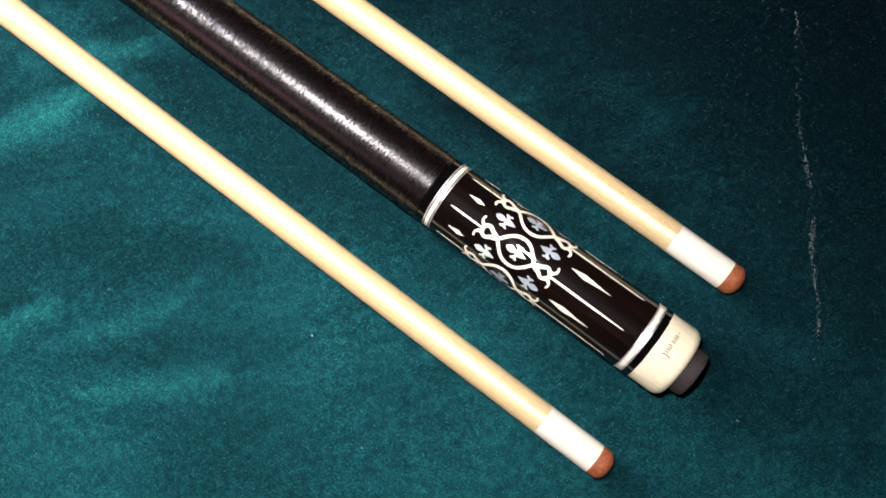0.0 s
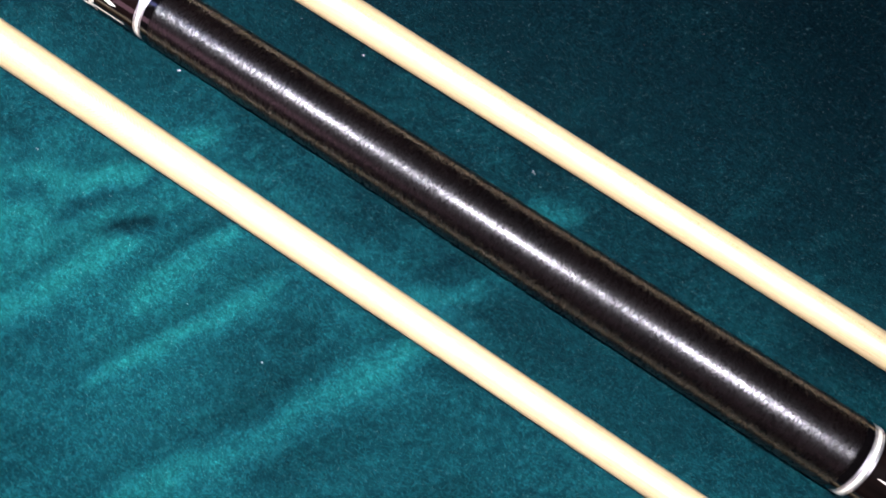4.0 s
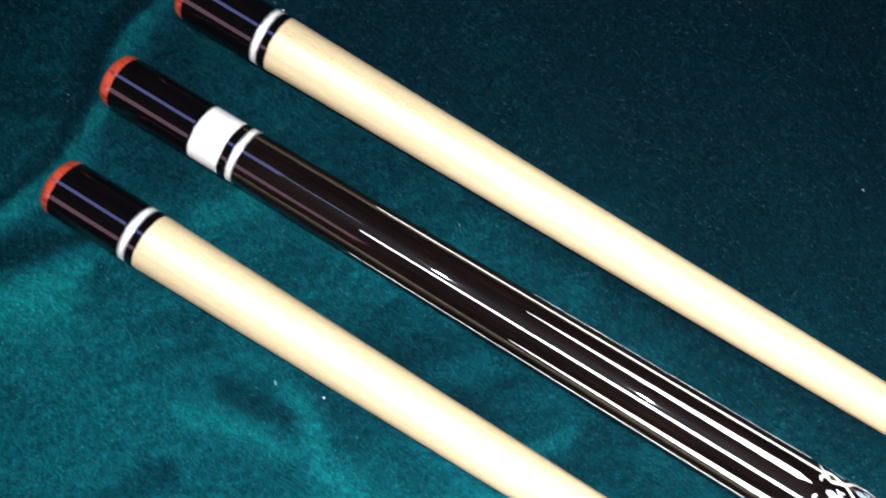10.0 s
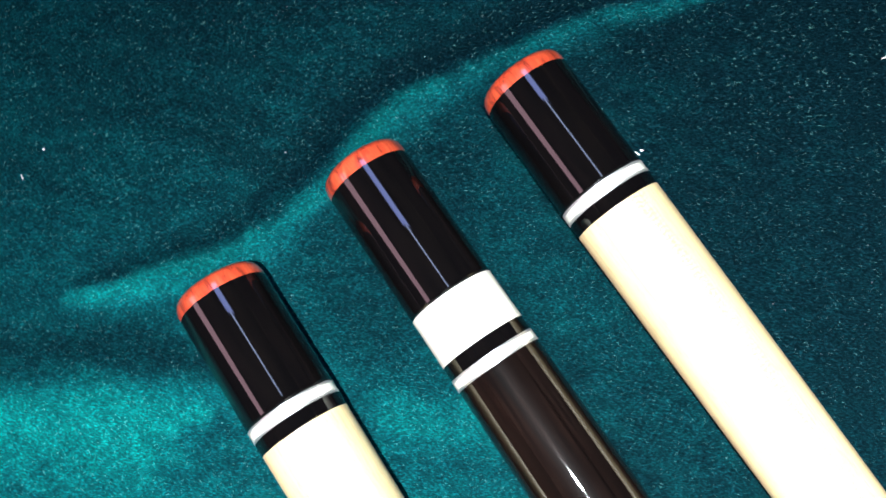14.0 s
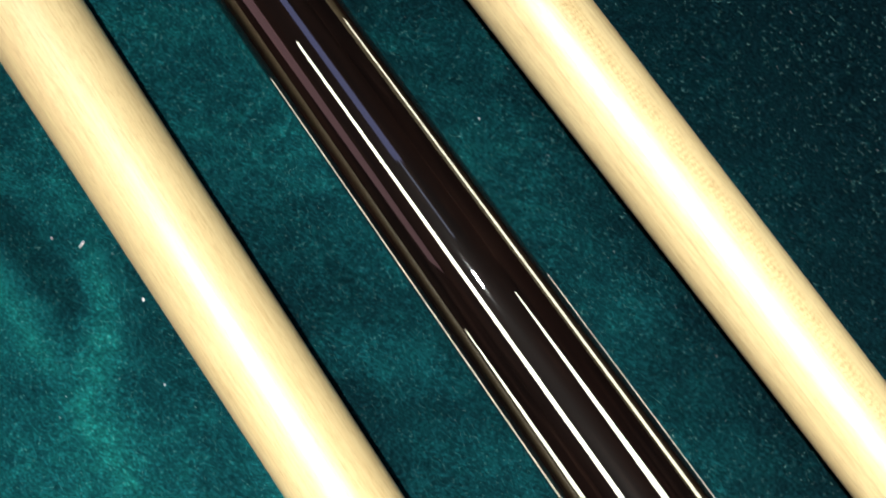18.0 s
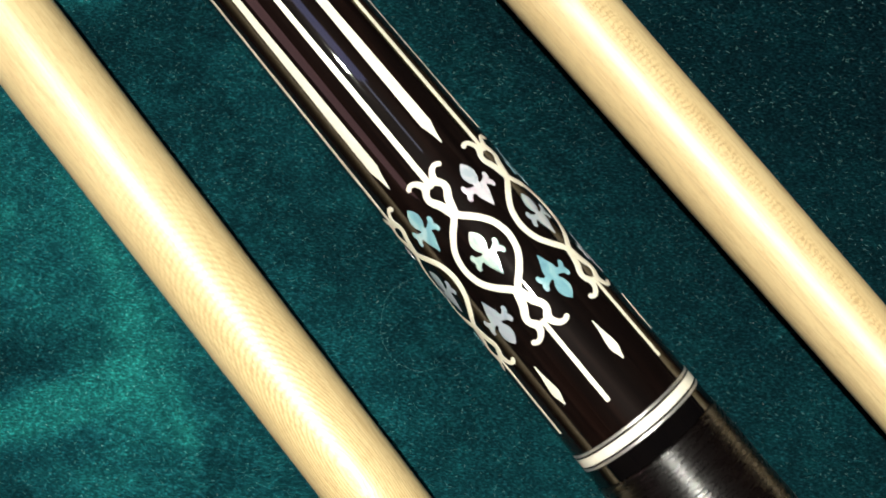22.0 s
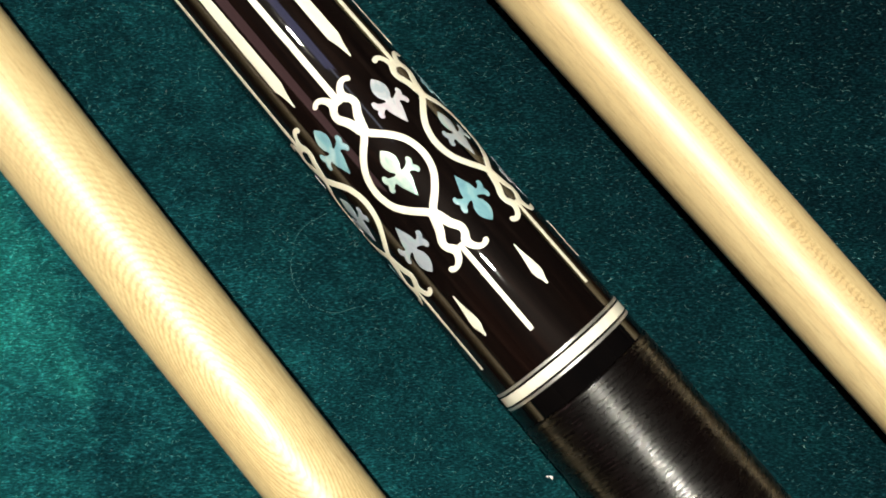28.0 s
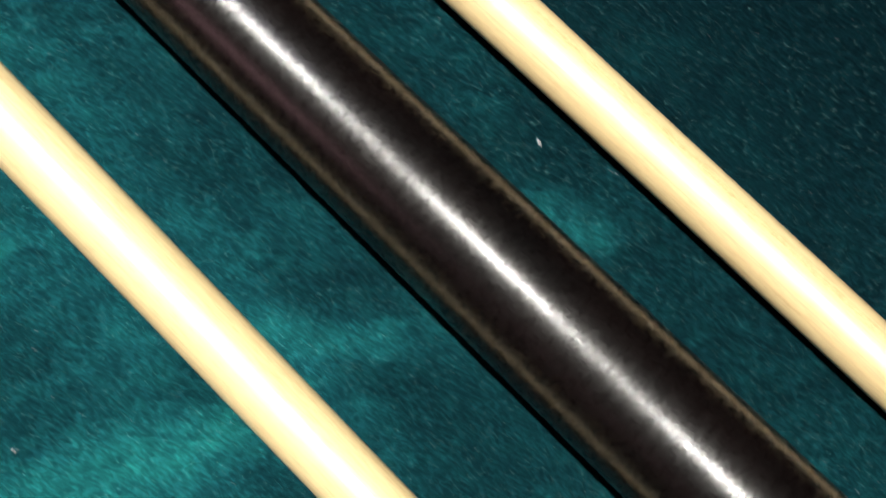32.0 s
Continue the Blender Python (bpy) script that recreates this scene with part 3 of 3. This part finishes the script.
# ---- the cues ----
def base(name, x, y, turn, label, category, group=""):
    ob = new(name)
    ob.empty_display_size = 0.02
    ob.matrix_world = pose(x, y, 0, 0, 0, turn)
    return tagged(ob, label, category, group)


def protector(cue, u0, u1, u2, parent):
    """The black screw-in cap on a joint, with its red wooden end."""
    body = part("joint_protector", cue.turned([(u0, -0.0004), (u0 + 0.0006, 0.0001), (u1, 0.0001)]), BLACK, parent, "glossy black joint protector")
    part("end_cap", cue.turned([(u1, 0.0001), (u1 + 0.0012, 0.0001), (u2 - 0.0020, -0.0001), (u2 - 0.0011, -0.0005), (u2 - 0.0004, -0.0013), (u2, -0.0027)]), REDWOOD, body, "rounded orange-red wooden end")
    return body


def ring(cue, name, u0, u1, mat, parent, up=0.00008, label=""):
    return part(name, cue.sleeve(u0, u1, up, 0.00008), mat, parent, label)


def ridged(cue, u0, u1, pitch, high, seg=80):
    """A wrap whose surface runs in fine flat ridges about the stick, with narrow grooves of uneven depth."""
    count = int((u1 - u0 - 0.001) / pitch)
    step = (u1 - u0 - 0.001) / count
    across, shape = (0.0, 0.10, 0.17, 0.5, 0.83, 0.90), (-1.0, -0.06, 0.0, 0.05, 0.0, -0.06)
    us = [u0, u0 + 0.0004] + [u0 + 0.0005 + (k + f) * step for k in range(count) for f in across] + [u1 - 0.0004, u1]
    turn = np.linspace(0, 2 * math.pi, seg, endpoint=False)
    verts = []
    for k, u in enumerate(us):
        end = k < 2 or k > len(us) - 3
        for a in turn:
            way = Vector((u * 330, math.sin(a) * 3.0, math.cos(a) * 3.0))
            tall = high * (0.95 + 0.15 * noise.noise(way))
            up = 0.00015 if end else 0.00015 + tall * shape[(k - 2) % 6]
            r = cue.radius(u) + (-0.00015 if k in (0, len(us) - 1) else up)
            x = u if end else u + 0.00004 * noise.noise(way * 0.6 + Vector((40, 0, 0)))
            verts.append((x, -r * math.sin(a), cue.height(u) + r * math.cos(a)))
    faces = [(k * seg + j, k * seg + (j + 1) % seg, (k + 1) * seg + (j + 1) % seg, (k + 1) * seg + j) for k in range(len(us) - 1) for j in range(seg)]
    faces += [tuple(range(seg)), tuple(range((len(us) - 1) * seg, len(us) * seg))]
    me = bpy.data.meshes.new("wrap")
    me.from_pydata(verts, [], faces)
    bm = bmesh.new()
    bm.from_mesh(me)
    bpy.data.meshes.remove(me)
    return bm


def butt():
    cue = Cue(((-0.02, 0.01528), (0.0, 0.01515), (0.08, 0.01468), (0.2, 0.01395), (0.3, 0.01345), (0.45, 0.01272), (0.5, 0.01236), (0.6, 0.01152), (0.665, 0.01092), (0.737, 0.01041), (0.80, 0.01041)),
              ((0.0, 0.01515), (0.737, 0.0108)))
    b = base("pool_cue_butt", 0, 0, 180, "ebony pool cue butt with leather wrap and ivory scroll inlays", "pool cue")
    part("bumper", cue.turned([(-0.0049, 0, 0.0080), (-0.0045, 0, 0.0091), (-0.0034, 0, 0.0097), (0.002, 0, 0.0099), (0.006, 0, 0.0099)]), RUBBER, b, "dark brown rubber bumper")
    cap = part("butt_cap", cue.turned([(0.0014, -0.0042), (0.0015, -0.0030), (0.0022, -0.0014), (0.0036, -0.0004), (0.0054, 0.0), (0.0158, 0.0)]), CAP, b, "cream white butt cap with a handwritten mark")
    # the handwritten mark, as short plain bars
    for k, (w, du, long) in enumerate(((-0.9, 0, 0.5), (0.9, -0.5, 2.6), (2.1, 0.1, 1.2), (3.1, 0.1, 1.3), (4.0, 0.0, 1.1), (4.9, 0.2, 1.4), (6.6, 0.1, 1.3), (7.6, 0.0, 1.2), (8.6, 0.1, 1.3), (9.6, 0.0, 1.2), (11.2, 0, 0.5))):
        rows = [(((-long * 0.75 + du, -0.25, 0.16), (0 + du, 0.2, 0.22), (long * 0.75 + du, -0.15, 0.16)), True, 8)] if k not in (0, 10) else [(((du, -0.35, 0.15), (du, 0.35, 0.15)), True, 6)]
        part("ink_bar", strokes(cue, 0.0108, radians(-10) + w / 15.3, rows, 0.00006), INK, cap, "thin brown ink stroke")
    ring(cue, "black_ring", 0.0158, 0.0188, BLACK, b)
    ring(cue, "silver_ring", 0.0188, 0.0195, SILVER, b)
    ring(cue, "ivory_ring", 0.0195, 0.0214, COLLAR, b)
    ring(cue, "silver_ring", 0.0214, 0.0221, SILVER, b)
    low = part("butt_sleeve", cue.sleeve(0.0221, 0.1125, 0, 0.0001, 8), EBONY, b, "glossy dark ebony sleeve with ivory inlays")
    for u0, u1, name, mat in ((0.1125, 0.1130, "silver_ring", SILVER), (0.1130, 0.11335, "black_ring", BLACK), (0.11335, 0.1151, "ivory_ring", COLLAR), (0.1151, 0.11545, "black_ring", BLACK), (0.11545, 0.1160, "silver_ring", SILVER), (0.1160, 0.1192, "black_ring", BLACK)):
        ring(cue, name, u0, u1, mat, b)
    part("leather_wrap", ridged(cue, 0.1192, 0.4256, 0.0008, 0.00008), LEATHER, b, "near-black brown leather wrap with fine ridges", 60)
    for u0, u1, name, mat in ((0.4256, 0.4293, "black_ring", BLACK), (0.4293, 0.4298, "silver_ring", SILVER), (0.4298, 0.43015, "black_ring", BLACK), (0.43015, 0.43185, "ivory_ring", COLLAR), (0.43185, 0.4322, "black_ring", BLACK), (0.4322, 0.4327, "silver_ring", SILVER)):
        ring(cue, name, u0, u1, mat, b)
    fore = part("forearm", cue.sleeve(0.4327, 0.7144, 0, 0.0001, 20), EBONY, b, "glossy dark ebony forearm with ivory inlays")
    ring(cue, "silver_ring", 0.7144, 0.7150, SILVER, b, 0.00012)
    ring(cue, "pearl_ring", 0.7150, 0.7166, COLLAR, b, 0.00012)
    ring(cue, "silver_ring", 0.7166, 0.7172, SILVER, b, 0.00012)
    ring(cue, "black_ring", 0.7172, 0.7207, BLACK, b, 0.00005)
    ring(cue, "joint_collar", 0.7207, 0.7331, COLLAR, b, 0.0001, "broad white joint collar")
    protector(cue, 0.7331, 0.7672, 0.7720, b)
    # six times round: ovals and pins in line, fleurs, bars and diamonds between
    for u0, first, host, kind in ((0.4701, -12.9, fore, "forearm"), (0.0781, -13.6, low, "sleeve")):
        wide = cue.radius(u0) / 0.01219
        for k in range(6):
            at, mid = radians(first + 60 * k), radians(first + 60 * k + 30)
            part("scroll_inlay", strokes(cue, u0, at, scroll_lines(), wide=wide * 0.98), IVORY, host, "ivory scroll with oval and curled ends")
            part("fleur_inlay", strokes(cue, u0 - 0.0001, at, FLEUR), PEARL_GREEN if k == 0 else PEARL_GREY, host, "mother-of-pearl fleur in an oval")
            part("fleur_inlay", strokes(cue, u0 + 0.0102, mid, FLEUR), (PEARL_LILAC if k % 2 == 0 else PEARL_BLUE if kind == "forearm" else PEARL_GREEN), host, "mother-of-pearl fleur between ovals")
            part("fleur_inlay", strokes(cue, u0 - 0.0108, mid, FLEUR, flip=-1), (PEARL_BLUE if k % 2 == 0 and kind == "forearm" else PEARL_GREY), host, "mother-of-pearl fleur between ovals")
            if kind == "forearm":
                part("pin_inlay", strokes(cue, u0, at, line_of((14.6, 0.55), (40, 0.55), (80, 0.48), (130, 0.38), (180, 0.30), (192, 0.26), (194.5, 0.10))), IVORY, host, "long thin ivory line")
                part("pin_inlay", strokes(cue, u0, at, line_of((-14.9, 0.42), (-22, 0.42), (-31, 0.42), (-32.5, 0.36))), IVORY, host, "short ivory line")
                part("bar_inlay", strokes(cue, u0, mid, line_of((19.9, 0.08), (22.4, 0.55), (24.4, 1.08), (26.0, 1.12), (45, 0.98), (70, 0.74), (95, 0.52), (118, 0.30), (130.5, 0.10))), IVORY, host, "tapered ivory bar with a pointed end")
                part("diamond_inlay", strokes(cue, u0, mid, line_of((-20.5, 0.08), (-22.4, 0.32), (-25.4, 0.82), (-26.6, 0.78), (-27.6, 0.40), (-28.6, 0.15))), IVORY, host, "small ivory spear point")
            else:
                part("pin_inlay", strokes(cue, u0, at, line_of((14.6, 0.42), (20, 0.42), (28, 0.36), (31, 0.12))), IVORY, host, "short ivory line")
                part("pin_inlay", strokes(cue, u0, at, line_of((-14.9, 0.50), (-25, 0.48), (-38, 0.40), (-47, 0.28), (-50.3, 0.08))), IVORY, host, "long thin ivory line")
                part("dagger_inlay", strokes(cue, u0, mid, line_of((-20.9, 0.08), (-23.8, 0.60), (-26.6, 1.12), (-28.0, 1.0), (-33.5, 0.45), (-38.9, 0.08))), IVORY, host, "ivory dagger shape")
                part("diamond_inlay", strokes(cue, u0, mid, line_of((27.5, 0.08), (25.6, 0.40), (23.2, 0.92), (22.4, 0.85), (21.3, 0.40), (20.0, 0.08))), IVORY, host, "small ivory spear point")
    return b


def shaft(x, y, lean, wood, mat, label, end, red):
    cue = Cue(((-0.01, 0.0063), (0.0, 0.00634), (0.25, 0.00650), (0.40, 0.00745), (0.50, 0.00843), (0.60, 0.00940), (0.727, 0.01079), (0.80, 0.01079)), ((0.0, 0.0064), (0.727, 0.01085)))
    b = base("pool_cue_shaft", x, y, 180 - lean, label, "pool cue", "shafts beside the cue butt")
    part("tip", cue.turned([(-0.0012, 0, 0.0016), (-0.0009, 0, 0.0031), (-0.0001, 0, 0.0047), (0.0012, 0, 0.0058), (0.0022, 0, 0.0063), (0.0058, 0, 0.00625)]), TIP, b, "domed brown leather tip")
    part("ferrule", cue.sleeve(0.0058, 0.031, 0.00005), COLLAR, b, "white ferrule")
    part("shaft_wood", cue.turned([(float(u), 0) for u in np.linspace(0.031, wood, 30)]), mat, b)
    ring(cue, "black_ring", wood, wood + 0.0033, BLACK, b, 0.00008)
    ring(cue, "silver_ring", wood + 0.0033, wood + 0.0039, SILVER, b, 0.00012)
    ring(cue, "pearl_ring", wood + 0.0039, wood + 0.0057, COLLAR, b, 0.00012)
    ring(cue, "silver_ring", wood + 0.0057, wood + 0.0063, SILVER, b, 0.00012)
    protector(cue, wood + 0.0063, red, end, b)
    return b


butt()
shaft(-0.0002, -0.0485, 0.39, 0.7265, MAPLE_A, "pale maple pool cue shaft with flecked grain, on velvet", 0.7664, 0.7621)
shaft(-0.0006, 0.0413, 0.085, 0.7273, MAPLE_B, "pale yellow maple pool cue shaft, plainer grain, on velvet", 0.7674, 0.7631)


# ---- lint and fibres on the cloth ----
def cloth_height(x, y):
    """The height of the velvet under a point."""
    hit, place, _, _ = SHEET.ray_cast(Vector((x, y, 0.2)), Vector((0, 0, -1)))
    return place.z if hit else 0.0


def flake(long, wide):
    """A tiny bent tuft of lint."""
    bm = bmesh.new()
    bmesh.ops.create_icosphere(bm, subdivisions=1, radius=1)
    for v in bm.verts:
        n = noise.noise(v.co * 1.7 + Vector((long * 9000, 0, 0)))
        v.co = Vector((v.co.x * long * (1 + 0.3 * n), v.co.y * wide * (1 + 0.5 * n) + (v.co.x ** 2) * wide * 0.8, v.co.z * wide * 0.6))
    return finish("lint_speck", bm, LINT, 60)


SHEET = bpy.data.objects["ground"]
FLAKES = [flake(a, b) for a, b in ((0.00042, 0.00024), (0.00026, 0.0002), (0.001, 0.00014), (0.0003, 0.00022))]
SPECKS = ((-0.1266, -0.0783), (-0.0823, -0.1017), (0.0313, -0.0024), (-0.2081, -0.1144), (-0.4511, -0.103), (-0.4154, -0.0146), (-0.3691, 0.1186), (-0.4454, -0.0733), (-0.6459, -0.0585), (-0.6284, -0.0641),
          (-0.5137, 0.1123), (-0.825, -0.0639), (-0.8218, -0.072), (-0.788, -0.0133), (-0.7236, 0.1201), (-0.8416, 0.0071), (-0.4149, -0.0141), (-0.3054, 0.0654), (-0.2697, 0.0288), (-0.356, -0.0907), (-0.3544, 0.0321),
          (-0.6684, -0.0677), (-0.6635, -0.0631), (-0.6371, 0.0211), (-0.3181, -0.0934), (-0.298, -0.0881), (-0.7381, 0.0571))
for K, (X, Y) in enumerate(SPECKS):
    OB = new("lint_speck", FLAKES[2 if K == 12 else K % 4])
    OB.matrix_world = pose(X, Y, cloth_height(X, Y) + 0.0003, 0, 0, random.uniform(0, 180))
    tagged(OB, "tiny white speck of lint on the teal velvet", "lint", "lint on the velvet")


def scattered(name, count, mat, long, wide, area, label, category, spread=0.6, turn=0.9):
    """Loose short fibres strewn over the cloth, as one mesh."""
    verts, faces = [], []
    for _ in range(count):
        x, y = random.uniform(*area[0]), random.uniform(*area[1])
        a = turn + random.gauss(0, spread)
        h, w = long * random.uniform(0.4, 1.2) / 2, wide * random.uniform(0.6, 1.3) / 2
        z, lift = cloth_height(x, y) + 0.0001, random.uniform(0.0, 0.0004)
        dx, dy = math.cos(a) * h, math.sin(a) * h
        k = len(verts)
        verts += [(x - dx - dy / h * w, y - dy + dx / h * w, z), (x - dx + dy / h * w, y - dy - dx / h * w, z), (x + dx, y + dy, z + lift), (x, y, z + lift + w)]
        faces += [(k, k + 1, k + 2), (k, k + 3, k + 2), (k, k + 1, k + 3), (k + 1, k + 2, k + 3)]
    me = bpy.data.meshes.new(name)
    me.from_pydata(verts, [], faces)
    me.materials.append(mat)
    return tagged(new(name, me), label, category, kind="stuff")


AREA = ((-0.95, 0.12), (-0.24, 0.24))
scattered("velvet_fibres", 150000, FIBRE, 0.0008, 0.00008, AREA, "pale teal pile ends strewn over dark velvet", "fibres")
scattered("lint_dust", 4500, DUST, 0.0004, 0.00010, AREA, "fine pale dust and lint on dark velvet", "lint", 1.5)


def thread(name, points, radius, mat, label, category):
    """A fine round strand along a smooth line on the cloth."""
    data = bpy.data.curves.new(name, "CURVE")
    data.dimensions, data.bevel_depth, data.bevel_resolution = "3D", radius, 1
    line = smooth_line([(*p, 0) for p in points], 40)
    sp = data.splines.new("POLY")
    sp.points.add(len(line) - 1)
    for k, (x, y, _) in enumerate(line):
        sp.points[k].co = (x, y, cloth_height(x, y) + radius, 1)
    data.materials.append(mat)
    return tagged(new(name, data), label, category)


# a bit of lint caught on the rim of one joint protector
OB = new("lint_speck", FLAKES[0])
OB.matrix_world = pose(-0.7352, 0.0528, 0.0188, 0, 0, 40)
tagged(OB, "tiny white speck of lint caught on a black joint protector", "lint", "lint on the velvet")
thread("hair", ((-0.4773, -0.0145), (-0.4779, -0.0201), (-0.4756, -0.0240), (-0.4720, -0.0270), (-0.4670, -0.0277), (-0.4624, -0.0254), (-0.4605, -0.0215)), 0.00002, FIBRE, "single fine curved hair on the teal velvet", "hair")


def crease(points, count):
    """Pale crushed pile ends along an old crease, in broken lengths, as one mesh."""
    line = smooth_line([(*p, 0) for p in points], count)
    verts, faces = [], []
    for k, (x, y, _) in enumerate(line):
        if noise.noise(Vector((k * 0.012, 3.0, 0.0))) + 0.5 * noise.noise(Vector((k * 0.07, 7.0, 0.0))) + random.gauss(0, 0.25) < 0.12:
            continue
        x, y = x + random.gauss(0, 0.0006) + 0.0016 * noise.noise(Vector((k * 0.02, 0, 5))), y + random.gauss(0, 0.0006)
        z, w, h = cloth_height(x, y) + 0.0001, 0.00009, random.uniform(0.0002, 0.0007)
        a = 2.2 + random.gauss(0, 0.4)
        dx, dy = math.cos(a), math.sin(a)
        n = len(verts)
        verts += [(x - dy * w, y + dx * w, z), (x + dy * w, y - dx * w, z), (x + dx * h, y + dy * h, z + 0.0002), (x, y, z + 0.0003)]
        faces += [(n, n + 1, n + 2), (n, n + 3, n + 2), (n, n + 1, n + 3), (n + 1, n + 2, n + 3)]
    me = bpy.data.meshes.new("crease_fibres")
    me.from_pydata(verts, [], faces)
    me.materials.append(DUST)
    return tagged(new("crease_fibres", me), "pale broken line of crushed pile on teal velvet", "fibres", kind="stuff")


crease(((-0.0456, 0.152), (-0.0328, 0.1339), (-0.0187, 0.1142), (-0.0028, 0.0962), (0.011, 0.0801), (0.0166, 0.0698), (0.0331, 0.0508), (0.0419, 0.0348)), 900)
